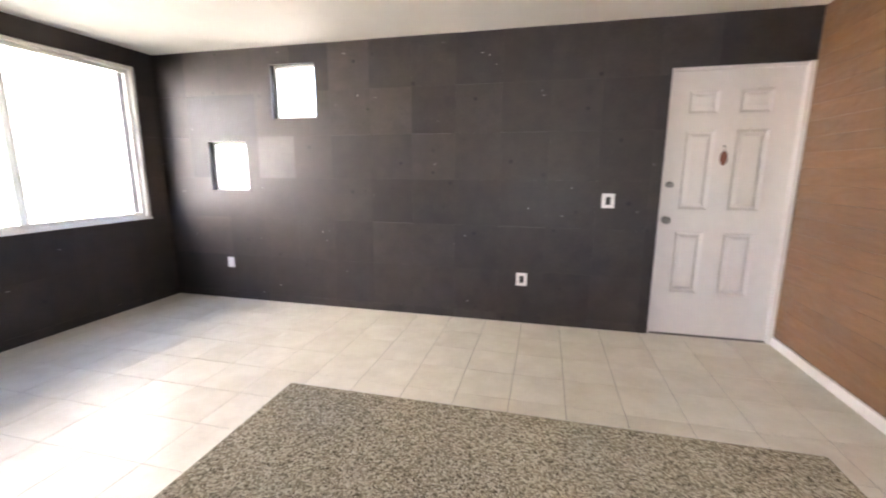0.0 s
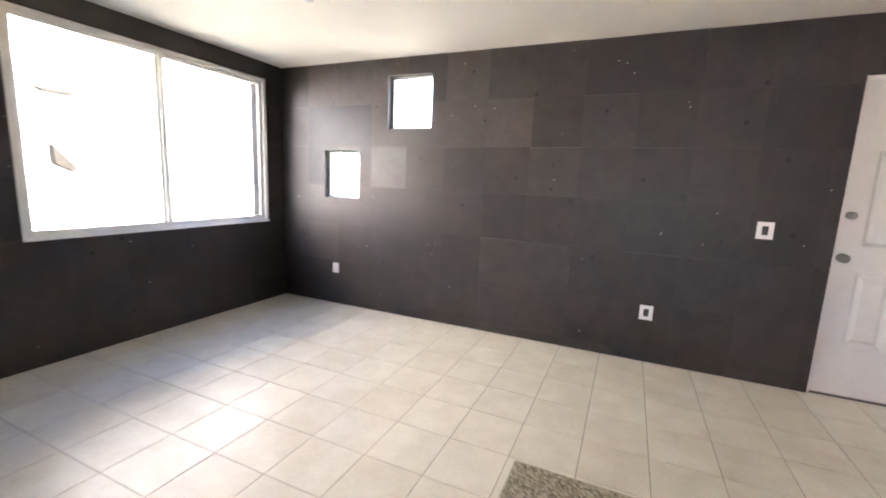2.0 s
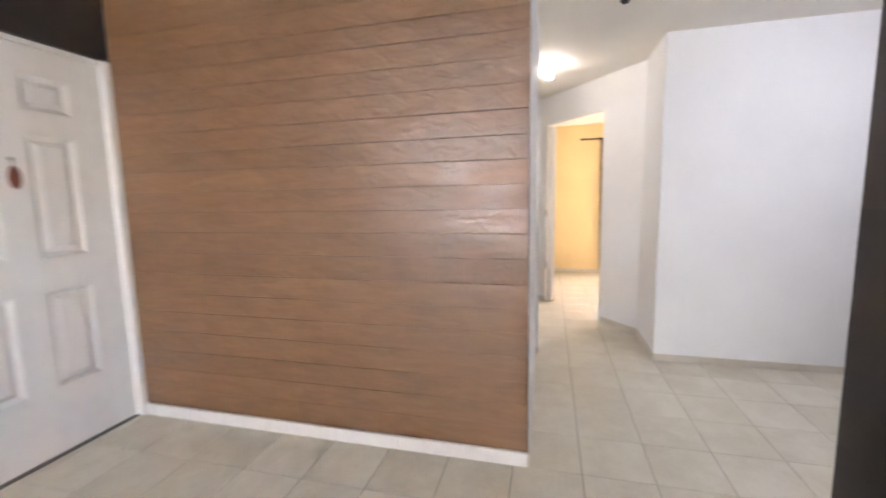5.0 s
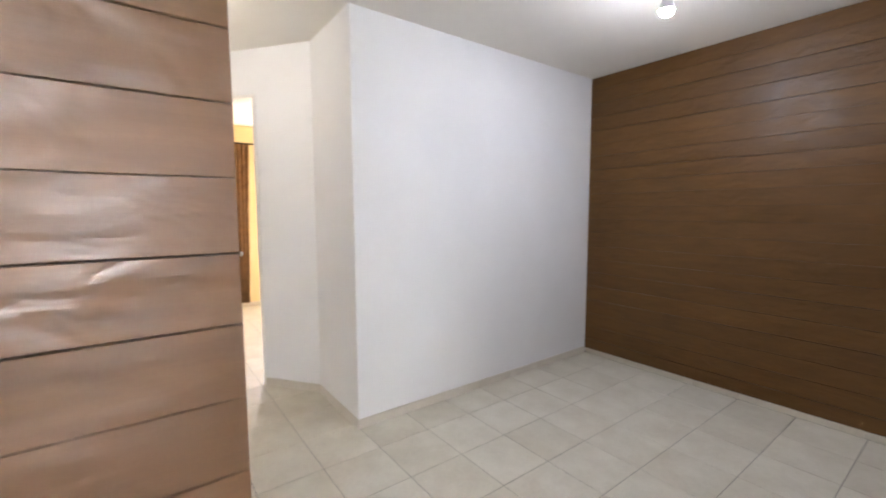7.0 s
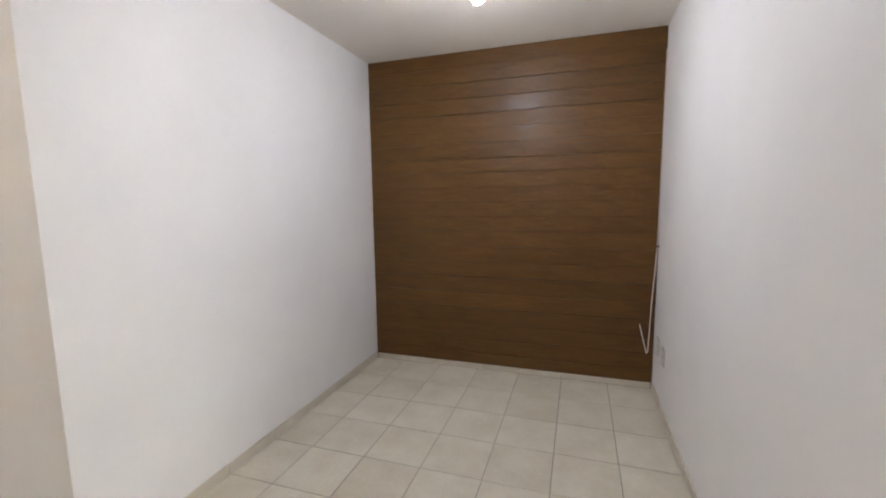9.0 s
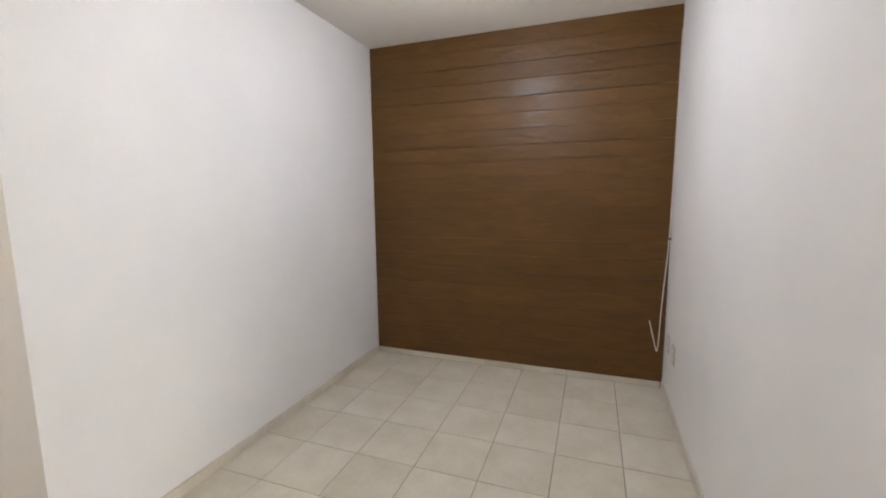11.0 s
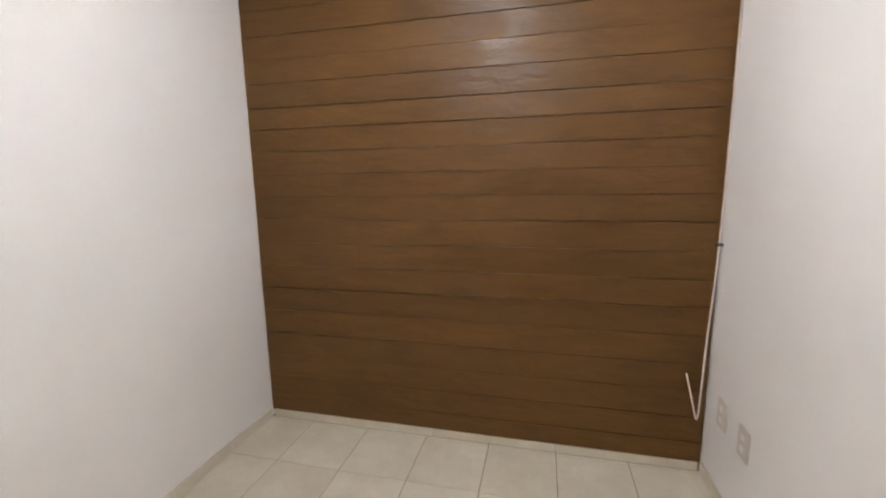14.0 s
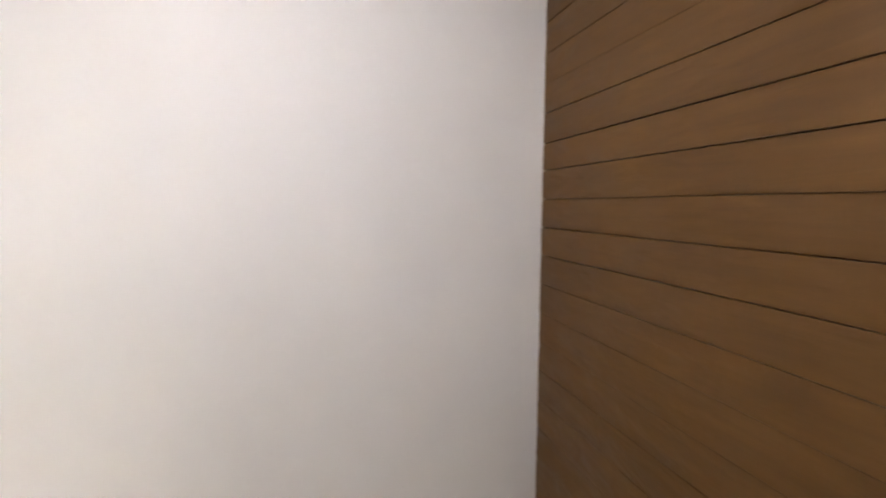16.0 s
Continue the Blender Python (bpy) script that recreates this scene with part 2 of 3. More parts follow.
M_ROD = plain("dark_metal", (0.05, 0.035, 0.025), 0.4, 0.6)
M_TAG = plain("brown_varnished_tag", (0.23, 0.075, 0.04), 0.4, 0, 0.2)
M_SILL = plain("worn_threshold", (0.16, 0.15, 0.135), 0.5)
M_GROUND = plain("worn_paving", (0.2, 0.2, 0.16), 0.9, 0, 0.15)
M_PANE = plain("grey_vent", (0.045, 0.045, 0.045), 0.7, 0, 0.2)
# near-black hood and awning, far darker than the facade behind
M_SHADE = plain("near_black_sheet", (0.026, 0.024, 0.02), 0.7, 0, 0.2)

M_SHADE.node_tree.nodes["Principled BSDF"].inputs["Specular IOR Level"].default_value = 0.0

# ---- helpers ----
H = 2.457


def box(bm, x0, x1, y0, y1, z0, z1, b=0.0):
    vs = [bm.verts.new((x, y, z)) for z in (z0, z1) for y in (y0, y1) for x in (x0, x1)]
    fs = [bm.faces.new([vs[i] for i in q]) for q in ((0, 2, 3, 1), (4, 5, 7, 6), (0, 1, 5, 4), (2, 6, 7, 3), (0, 4, 6, 2), (1, 3, 7, 5))]
    if b:
        es = list({e for f in fs for e in f.edges})
        bmesh.ops.bevel(bm, geom=es, offset=b, segments=2, affect="EDGES", profile=0.5)


def boxm(x0, x1, y0, y1, z0, z1, b=0.0):
    bm = bmesh.new()
    box(bm, x0, x1, y0, y1, z0, z1, b)
    return bm


def lathe(profile, n=20):
    """A turned shape round z from (radius, height) pairs."""
    bm = bmesh.new()
    rings = [[bm.verts.new((r * math.cos(2 * math.pi * i / n), r * math.sin(2 * math.pi * i / n), z)) for i in range(n)] for r, z in profile]
    for a, c in zip(rings, rings[1:]):
        for i in range(n):
            f = bm.faces.new((a[i], a[(i + 1) % n], c[(i + 1) % n], c[i]))
            f.smooth = True
    for ring, flip in ((rings[0], True), (rings[-1], False)):
        bm.faces.new(ring[::-1] if flip else ring)
    return bm


def moved(bm, m):
    bmesh.ops.transform(bm, matrix=m, verts=bm.verts)
    return bm


def to_mesh(name, bm, material):
    bmesh.ops.recalc_face_normals(bm, faces=bm.faces)
    me = bpy.data.meshes.new(name)
    bm.to_mesh(me)
    bm.free()
    me.materials.append(material)
    return me


def part(name, bm, material, parent=None, label=""):
    ob = new(name, to_mesh(name, bm, material))
    if parent:
        ob.parent = parent
    return tagged(ob, label) if label else ob


def piece(name, me, parent, at, turn=0.0):
    ob = new(name, me)
    ob.parent = parent
    ob.matrix_local = pose(*at, 0, 0, turn)
    return ob


def structure(name, bm, material, label, category):
    return tagged(part(name, bm, material), label, category, kind="structure")


def minus(rects, hole):
    """Rectangles (a0, a1, z0, z1) with one rectangle cut out."""
    out = []
    h0, h1, k0, k1 = hole
    for a0, a1, z0, z1 in rects:
        if h0 >= a1 or h1 <= a0 or k0 >= z1 or k1 <= z0:
            out.append((a0, a1, z0, z1))
            continue
        m0, m1 = max(a0, h0), min(a1, h1)
        out += [r for r in ((a0, m0, z0, z1), (m1, a1, z0, z1), (m0, m1, z0, max(z0, k0)), (m0, m1, min(z1, k1), z1)) if r[1] - r[0] > 1e-4 and r[3] - r[2] > 1e-4]
    return out


def wall_mesh(axis, a0, a1, d0, d1, holes=(), z0=0.0, z1=H):
    """A wall along x or y, from depth d0 to d1, with openings through it."""
    rects = [(a0, a1, z0, z1)]
    for h in holes:
        rects = minus(rects, h)
    bm = bmesh.new()
    for r in rects:
        if axis == "x":
            box(bm, r[0], r[1], d0, d1, r[2], r[3])
        else:
            box(bm, d0, d1, r[0], r[1], r[2], r[3])
    return bm


# ---- setting ----
T = 0.322
GX, GY = 0.31, -1.954
XW, XA, XR, YB, YH = -5.67, 1.535, -0.632, -5.51, -2.345
DOOR = (-0.912, 0.0, 0.0, 2.105)
SMALL = [(-4.345, -3.886, 1.818, 2.30), (-5.108, -4.67, 1.135, 1.612)]
WIN = (-2.215, -0.215, 0.850, 2.300)

floor = structure("floor", boxm(-6.0, 5.7, -5.75, 0.2, -0.12, -0.0025), M_GROUT, "grouted floor bed under cream ceramic tiles", "floor")
ceiling = structure("ceiling", boxm(-6.0, 5.7, -5.75, 0.2, H, H + 0.15), M_CEIL, "smooth cream painted plaster ceiling", "ceiling")

SK = 0.014  # slab thickness
wall_north = structure("wall_north", wall_mesh("x", -5.9, 0.0, SK, 0.125, [DOOR] + SMALL), M_BACK, "wall clad in square dark grey stone slabs", "wall")
wall_west = structure("wall_west", wall_mesh("y", -3.4, 0.2, -5.9, XW - SK, [WIN]), M_BACK, "window wall clad in square dark grey stone slabs", "wall")
wall_south = structure("wall_south", wall_mesh("x", XW - SK, -3.12, -3.40, -3.28 - SK), M_BACK, "wall clad in dark grey stone slabs", "wall")
wall_purple = structure("wall_purple", wall_mesh("y", -5.6, -3.28, -3.12, -3.0), M_PURPLE, "deep purple painted kitchen wall", "wall")
wall_entry = structure("wall_entry", wall_mesh("y", YH, 0.2, 0.013, 0.12), M_WHITE, "white wall behind stained timber boards", "wall")
wall_hall = structure("wall_hall", wall_mesh("x", 0.12, 1.62, YH, YH + 0.12, [(1.0, 1.5, 0.0, 2.1)]), M_WHITE, "white hallway wall with a narrow closet opening", "wall")
wall_alcove = structure("wall_alcove", wall_mesh("y", YB, -3.236, XA, XA + 0.12), M_WHITE, "plain white painted alcove wall", "wall")
wall_return = structure("wall_return", wall_mesh("x", XA + 0.12, 2.30, -3.356, -3.236), M_WHITE, "short white return wall", "wall")
wall_back = structure("wall_back", wall_mesh("x", -0.9, 1.66, -5.66, YB - 0.013), M_WHITE, "white wall behind dark stained timber boards", "wall")
wall_divider = structure("wall_divider", wall_mesh("y", YB - 0.013, -3.2 - SK, -0.872, XR), M_WHITE, "white dividing wall with a stone-clad end", "wall")
# opening added in the unseen kitchen wall to hold the fill lamp
KITCHEN_FILL_WIN = (-2.4, -1.4, 1.15, 2.05)
structure("wall_kitchen", wall_mesh("x", -3.12, -0.9, -5.66, YB, [KITCHEN_FILL_WIN]), M_WHITE, "plain white kitchen wall with an added opening for fill light", "wall")
structure("wall_bathroom", wall_mesh("x", 0.12, 1.62, -0.02, 0.1), M_WHITE, "plain white wall of the room off the hall", "wall")
structure("wall_nook_side", wall_mesh("y", YH + 0.12, -0.02, 1.5, 1.62), M_WHITE, "plain white wall at the end of the hall", "wall")
structure("wall_nook_back", wall_mesh("x", 1.62, 5.47, -1.30, -1.18), M_WHITE, "plain white end wall of the hall", "wall")

# diagonal wall with the yellow room's doorway
DIAG = Matrix.Translation((2.17, -3.24, 0)) @ pose(0, 0, 0, 0, 0, 36.87)
D0, D1, DH = 0.475, 1.43, 2.15
bm = bmesh.new()
for r in minus([(0.0, 3.233, 0.0, H)], (D0, D1, 0.0, DH)):
    box(bm, r[0], r[1], -0.085, 0.0, r[2], r[3])
wall_diagonal = structure("wall_diagonal", moved(bm, DIAG), M_WHITE, "white diagonal wall with an open doorway", "wall")

# yellow room shell
structure("wall_yellow_back", wall_mesh("y", -5.0, -1.18, 5.47, 5.62, [(-4.9, -3.74, 0.9, 2.06)]), M_YELLOW, "bright yellow painted bedroom wall", "wall")
structure("wall_yellow_north", wall_mesh("x", 4.72, 5.47, -1.42, -1.302), M_YELLOW, "bright yellow painted bedroom wall", "wall")
structure("wall_yellow_south", wall_mesh("x", 1.66, 5.47, -5.1, -5.0), M_YELLOW, "bright yellow painted bedroom wall", "wall")


def slab_pieces(parent, axis, a_lines, z_lines, face, out, holes, pale=(), deep=(), mid=()):
    """Stone slabs on a wall face; out is the way that the wall looks."""
    rng = random.Random(7 + int(100 * abs(face)))
    for a0, a1 in zip(a_lines, a_lines[1:]):
        for z0, z1 in zip(z_lines, z_lines[1:]):
            open_joint = 0.0014 if rng.random() < 0.13 else 0.0001
            rects = [(a0 + 0.0001, a1 - 0.0001, z0 + 0.0001, z1 - open_joint)]
            for h in holes:
                rects = minus(rects, h)
            if not rects:
                continue
            ca, cz = (a0 + a1) / 2, (z0 + z1) / 2
            proud = rng.uniform(-0.0005, 0.0005)
            bm = bmesh.new()
            d0, d1 = sorted((face - out * SK, face + out * proud))
            for r in rects:
                if axis == "x":
                    box(bm, r[0] - ca, r[1] - ca, d0 - face, d1 - face, r[2] - cz, r[3] - cz)
                else:
                    box(bm, d0 - face, d1 - face, r[0] - ca, r[1] - ca, r[2] - cz, r[3] - cz)
            sort = M_STONE
            for spots, other in ((pale, M_STONE_PALE), (deep, M_STONE_DEEP), (mid, M_STONE_MID)):
                if any(abs(ca - p) < 0.12 and abs(cz - q) < 0.12 for p, q in spots):
                    sort = other
            me = to_mesh("stone_slab", bm, sort)
            piece("stone_slab", me, parent, (ca, face, cz) if axis == "x" else (face, ca, cz))


ZL = [0.0, 0.076, 0.472, 0.866, 1.262, 1.655, 2.049, H]
AN = [-5.67, -5.31] + [round(-4.922 + 0.3925 * k, 4) for k in range(12)] + [-0.21, 0.0]


def lines(a, b, step, origin):
    k = math.ceil((a - origin) / step + 0.02)
    out = [a]
    while origin + k * step < b - 0.02:
        out.append(origin + k * step)
        k += 1
    return out + [b]


# ---- windows ----


def sliding_window(name, y0, y1, z0, z1, x):
    """A two-leaf sliding window of cream aluminium in the west wall."""
    win = new(name)
    win.location = (x, (y0 + y1) / 2, z0)
    tagged(win, "cream aluminium sliding window with two clear panes", "window", kind="structure")
    w, h = (y1 - y0) / 2, z1 - z0

    f = 0.03
    part("window_frame", boxm(-0.09, -0.02, -w, w, 0.0, f, 0.003), M_ALU, win)
    bm = bmesh.new()
    box(bm, -0.09, -0.02, -w, w, h - f, h, 0.003)
    box(bm, -0.09, -0.02, -w, -w + f, f, h - f, 0.003)
    box(bm, -0.09, -0.02, w - f, w, f, h - f, 0.003)
    part("window_frame", bm, M_ALU, win)
    part("window_sill", boxm(-0.02, 0.006, -w + 0.002, w - 0.002, 0.001, 0.014, 0.003), M_ALU, win)
    for lo, hi, c in ((-w + f, -0.02, -0.05), (-0.076, w - f, -0.074)):
        bm = bmesh.new()
        s = 0.036
        box(bm, c, c + 0.02, lo, lo + s, f, h - f, 0.002)
        box(bm, c, c + 0.02, hi - s, hi, f, h - f, 0.002)
        box(bm, c, c + 0.02, lo + s, hi - s, f, f + s, 0.002)
        box(bm, c, c + 0.02, lo + s, hi - s, h - f - s, h - f, 0.002)
        sash = part("sash", bm, M_ALU, win)
        pane = part("pane", boxm(c + 0.008, c + 0.012, lo + s - 0.004, hi - s + 0.004, f + s - 0.004, h - f - s + 0.004), M_GLASS, sash)
        pane.visible_shadow = False
    return win


sliding_window("window_1", *WIN, XW + 0.008)


def fixed_window(name, x0, x1, z0, z1, y=0.07, label="small square fixed window deep in dark stone"):
    win = new(name)
    win.location = (x0, y, z0)
    tagged(win, label, "window", kind="structure")
    w, h, f = x1 - x0, z1 - z0, 0.022
    bm = bmesh.new()
    box(bm, 0, w, 0, 0.035, 0, f, 0.002)
    box(bm, 0, w, 0, 0.035, h - f, h, 0.002)
    box(bm, 0, f, 0, 0.035, f, h - f, 0.002)
    box(bm, w - f, w, 0, 0.035, f, h - f, 0.002)
    part("window_frame", bm, M_ALU, win)
    pane = part("pane", boxm(f - 0.004, w - f + 0.004, 0.014, 0.018, f - 0.004, h - f + 0.004), M_GLASS, win)
    pane.visible_shadow = False


for i, s in enumerate(SMALL):
    fixed_window(f"window_{i + 2}", *s)
# frame and pane of the added kitchen opening
fixed_window("window_4", *KITCHEN_FILL_WIN, -5.64, "added unseen kitchen window around the fill lamp")

# ---- entrance door ----


DY = 0.036  # face of the entrance door, behind the stone


def entrance_door():
    x0, x1, top = -0.888, -0.040, 2.075
    panels = [(a0, a1, z0, z1) for a0, a1 in ((-0.768, -0.562), (-0.424, -0.208)) for z0, z1 in ((0.362, 0.868), (1.042, 1.65), (1.768, 1.94))]
    solid = [(x0, x1, 0.012, top)]
    for p in panels:
        solid = minus(solid, p)
    leaf = bmesh.new()
    for a0, a1, z0, z1 in solid:
        box(leaf, a0, a1, DY, DY + 0.038, z0, z1)
    door = tagged(part("door_1", leaf, M_DOOR), "closed white six-panel entrance door", "door", kind="structure")
    for a0, a1, z0, z1 in panels:
        # a sunk groove round a raised field
        bm = bmesh.new()
        ring = [[bm.verts.new((x, DY + y, z)) for x, z in ((a0 + i, z0 + i), (a1 - i, z0 + i), (a1 - i, z1 - i), (a0 + i, z1 - i))] for i, y in ((0, 0.036), (0, -0.0002), (0.003, 0.0015), (0.022, 0.0185), (0.027, 0.019), (0.05, 0.0032), (0.054, 0.0025))]
        for p, q in zip(ring, ring[1:]):
            for i in range(4):
                bm.faces.new((p[i], p[(i + 1) % 4], q[(i + 1) % 4], q[i]))
        bm.faces.new(ring[-1])
        bm.faces.new(ring[0])
        part("door_panel", bm, M_DOOR, door)
    for x, z, r in ((-0.852, 1.237, 0.024), (-0.852, 0.957, 0.03)):
        rose = lathe([(r, 0), (r, 0.006), (r * 0.8, 0.01), (r * 0.35, 0.012), (r * 0.35, 0.03), (r * 0.85, 0.036), (r * 0.95, 0.05), (r * 0.6, 0.06)])
        part("door_knob" if r > 0.025 else "deadbolt", moved(rose, pose(x, DY + 0.0002, z, 90)), M_STEEL, door, "brushed steel")
    part("peephole", moved(lathe([(0.009, 0), (0.009, 0.004), (0.004, 0.006)], 14), pose(-0.495, DY + 0.0002, 1.528, 90)), M_STEEL, door)
    fr = bmesh.new()
    box(fr, DOOR[0] + 0.002, x0 - 0.003, 0.02, 0.115, 0.0, DOOR[3] - 0.002, 0.002)
    box(fr, x1 + 0.003, -0.001, -0.004, 0.115, 0.0, DOOR[3] - 0.002, 0.002)
    box(fr, x0 - 0.003, x1 + 0.003, 0.02, 0.115, top + 0.003, DOOR[3] - 0.002, 0.002)
    part("door_frame", fr, M_DOOR, door)
    part("threshold", boxm(x0, x1, DY - 0.006, 0.12, -0.002, 0.009, 0.002), M_SILL, door)
    return door


entrance_door()
bm = lathe([(0.022, 0), (0.026, 0.002), (0.026, 0.005), (0.02, 0.007)], 24)
moved(bm, pose(-0.49, DY, 1.44) @ Matrix.Diagonal((1, 1, 2.1, 1)) @ pose(0, 0, 0, 90))
tag = tagged(part("door_ornament", bm, M_TAG), "small oval brown wooden tag hung on the white door", "ornament")
part("cord", moved(lathe([(0.002, 0), (0.002, 0.03)], 8), pose(-0.49, DY - 0.004, 1.49)), M_TAG, tag)

# ---- yellow room door, open ----
jamb = bmesh.new()
box(jamb, D0 + 0.002, D0 + 0.022, -0.09, 0.006, 0.0, DH - 0.002, 0.002)
box(jamb, D1 - 0.022, D1 - 0.002, -0.09, 0.006, 0.0, DH - 0.002, 0.002)
box(jamb, D0 + 0.022, D1 - 0.022, -0.09, 0.006, DH - 0.026, DH - 0.002, 0.002)
yellow_door = tagged(part("door_2", moved(jamb, DIAG), M_DOOR), "white door frame with its door swung open inwards", "door", kind="structure")
leaf = moved(boxm(0, 0.036, -0.84, 0, 0.01, DH - 0.035, 0.002), DIAG @ pose(D1 - 0.066, -0.093, 0, 0, 0, 57))
part("door_leaf", leaf, M_DOOR, yellow_door)
for z in (0.42, 1.05):
    part("hinge", moved(lathe([(0.007, 0), (0.007, 0.09)], 10), DIAG @ pose(D1 - 0.03, 0.012, z)), M_STEEL, yellow_door)


closet = tagged(part("door_3", boxm(1.003, 1.497, YH + 0.075, YH + 0.11, 0.006, 2.097, 0.003), M_DOOR), "narrow closed white closet door set deep in the wall", "door", kind="structure")
part("door_knob", moved(lathe([(0.022, 0), (0.022, 0.005), (0.01, 0.01), (0.01, 0.03), (0.024, 0.036), (0.024, 0.05), (0.012, 0.058)]), pose(1.06, YH + 0.075, 1.0, 90)), M_STEEL, closet)

# ---- light fittings ----
def ceiling_bulb(at, dark, drop, label):
    th = new("ceiling_lamp")
    th.location = at
    tagged(th, label, "lamp", "bare ceiling bulbs")
    part("rose", lathe([(0.05, 0), (0.05, -0.008), (0.036, -0.02)]), M_PLATE, th)
    part("socket", lathe([(0.021, -0.018), (0.021, -drop + 0.03), (0.017, -drop + 0.02)]), M_SOCKET if dark else M_PLATE, th)
    b = -drop + 0.022
    part("bulb", lathe([(0.014, b), (0.018, b - 0.015), (0.031, b - 0.045), (0.033, b - 0.06), (0.026, b - 0.08), (0.01, b - 0.092), (0.002, b - 0.0935)]), M_BULB_OFF, th)
    return th


socket = new("ceiling_socket")
socket.location = (0.80, -2.838, H)
tagged(socket, "empty dark bulb socket on the hall ceiling", "lamp", "bare ceiling bulbs")
part("rose", lathe([(0.045, 0), (0.045, -0.008), (0.034, -0.018)]), M_PLATE, socket)
part("socket", lathe([(0.024, -0.017), (0.025, -0.05), (0.021, -0.06), (0.018, -0.061), (0.016, -0.045)]), M_SOCKET, socket)
ceiling_bulb((-3.96, -1.50, H), False, 0.06, "bare unlit bulb in a white ceiling socket")



def globe_lamp(at, bulb, base, neck, label):
    th = new("ceiling_light")
    th.location = at
    tagged(th, label, "lamp", "bare ceiling bulbs")
    part("rose", lathe([(0.05, 0), (0.05, -0.01), (0.03, -0.022)]), M_PLATE, th)
    part("socket", lathe([(0.022, -0.02), (0.024, -neck + 0.02), (0.02, -neck)]), M_PLATE, th)
    part("bulb_base", lathe([(0.016, -neck), (0.02, -neck - 0.012), (0.032, -neck - 0.045), (0.0345, -neck - 0.058), (0.0338, -neck - 0.0662)]), base, th)
    part("bulb", lathe([(0.0336, -neck - 0.0664), (0.0315, -neck - 0.0735), (0.026, -neck - 0.084), (0.014, -neck - 0.093), (0.002, -neck - 0.0955)]), bulb, th)


globe_lamp((0.36, -4.38, H), M_BULB, M_PLATE, 0.1, "small lit white bulb on the alcove ceiling")
globe_lamp((2.03, -2.41, H), M_BULB_WARM, M_BULB_WARM, 0.035, "small lit warm bulb on the hallway ceiling")


# ---- switches and sockets ----
def wall_plate(name, m, w, h, label, hole=(0.0185, 0.062)):
    th = new(name)
    th.matrix_world = m
    tagged(th, label, "switch" if "switch" in name else "socket", "plates on the walls")
    bm = bmesh.new()
    if hole:
        a, b = hole
        for r in minus([(-w / 2, w / 2, -h / 2, h / 2)], (-a, a, -b / 2, b / 2)):
            box(bm, r[0], r[1], -0.009, 0.0, r[2], r[3])
        part("plate", bm, M_PLATE, th)
        part("recess", boxm(-a, a, -0.004, 0.0, -b / 2, b / 2), M_HOLE, th)
        part("insert", boxm(-a * 0.5, a * 0.5, -0.0065, -0.004, -b * 0.42, b * 0.42, 0.001), M_SOCKET, th)
    else:
        part("plate", boxm(-w / 2, w / 2, -0.008, 0.0, -h / 2, h / 2, 0.003), M_IVORY if "white wall" in label else M_PLATE, th)
        for z in (-0.022, 0.022):
            part("insert", boxm(-0.013, 0.013, -0.0095, -0.008, z - 0.012, z + 0.012, 0.001), M_BASE, th)
    return th


wall_plate("light_switch", pose(-1.296, -0.0018, 1.103), 0.097, 0.118, "white switch plate with a dark empty centre")
wall_plate("wall_socket", pose(-1.961, -0.0018, 0.402), 0.095, 0.114, "white socket plate with a dark centre")
wall_plate("wall_socket", pose(-4.955, -0.0018, 0.391), 0.074, 0.108, "white blank socket plate on dark stone", None)
wall_plate("wall_socket", pose(XR + 0.0005, -5.34, 0.372, 0, 0, 90), 0.075, 0.115, "ivory socket plate on a white wall", None)
wall_plate("wall_socket", pose(XR + 0.0005, -5.157, 0.368, 0, 0, 90), 0.075, 0.115, "ivory socket plate on a white wall", None)


# ---- loose cable ----
def cable(name, pts, r, material, label):
    cu = bpy.data.curves.new(name, "CURVE")
    cu.dimensions, cu.bevel_depth, cu.bevel_resolution = "3D", r, 3
    sp = cu.splines.new("NURBS")
    sp.points.add(len(pts) - 1)
    for p, q in zip(sp.points, pts):
        p.co = (*q, 1)
    sp.use_endpoint_u, sp.order_u, sp.resolution_u = True, 3, 8
    tmp = new(name, cu)
    me = bpy.data.meshes.new_from_object(tmp.evaluated_get(bpy.context.evaluated_depsgraph_get()))
    bpy.data.objects.remove(tmp)
    me.materials.clear()
    me.materials.append(material)
    return tagged(new(name, me), label, "cable")


cable("loose_cable", [(-0.626, -5.492, 2.30), (-0.626, -5.492, 1.6), (-0.623, -5.49, 1.05), (-0.615, -5.482, 0.88), (-0.598, -5.468, 0.62), (-0.592, -5.462, 0.42), (-0.588, -5.46, 0.30), (-0.581, -5.458, 0.268), (-0.572, -5.456, 0.30), (-0.548, -5.454, 0.40), (-0.528, -5.454, 0.48)], 0.0036, M_CABLE, "pale loose cable hanging in the corner by timber boards")
clip = part("cable_clip", boxm(-0.632, -0.612, -5.505, -5.478, 1.018, 1.03, 0.002), M_SOCKET)
tagged(clip, "small dark cable clip in the corner", "clip")

# ---- granite bar ----
bar = new("bar_counter")
bar.location = (-1.82, -3.17, 0)
tagged(bar, "speckled beige-grey granite breakfast bar on a white pedestal", "counter")
part("countertop", boxm(-0.472, 0.472, -0.27, 0.268, 0.875, 0.907, 0.004), M_GRANITE, bar, "polished speckled granite slab")
part("pedestal", boxm(-0.36, 0.36, -0.14, 0.14, 0.0, 0.875, 0.004), M_WHITE, bar)

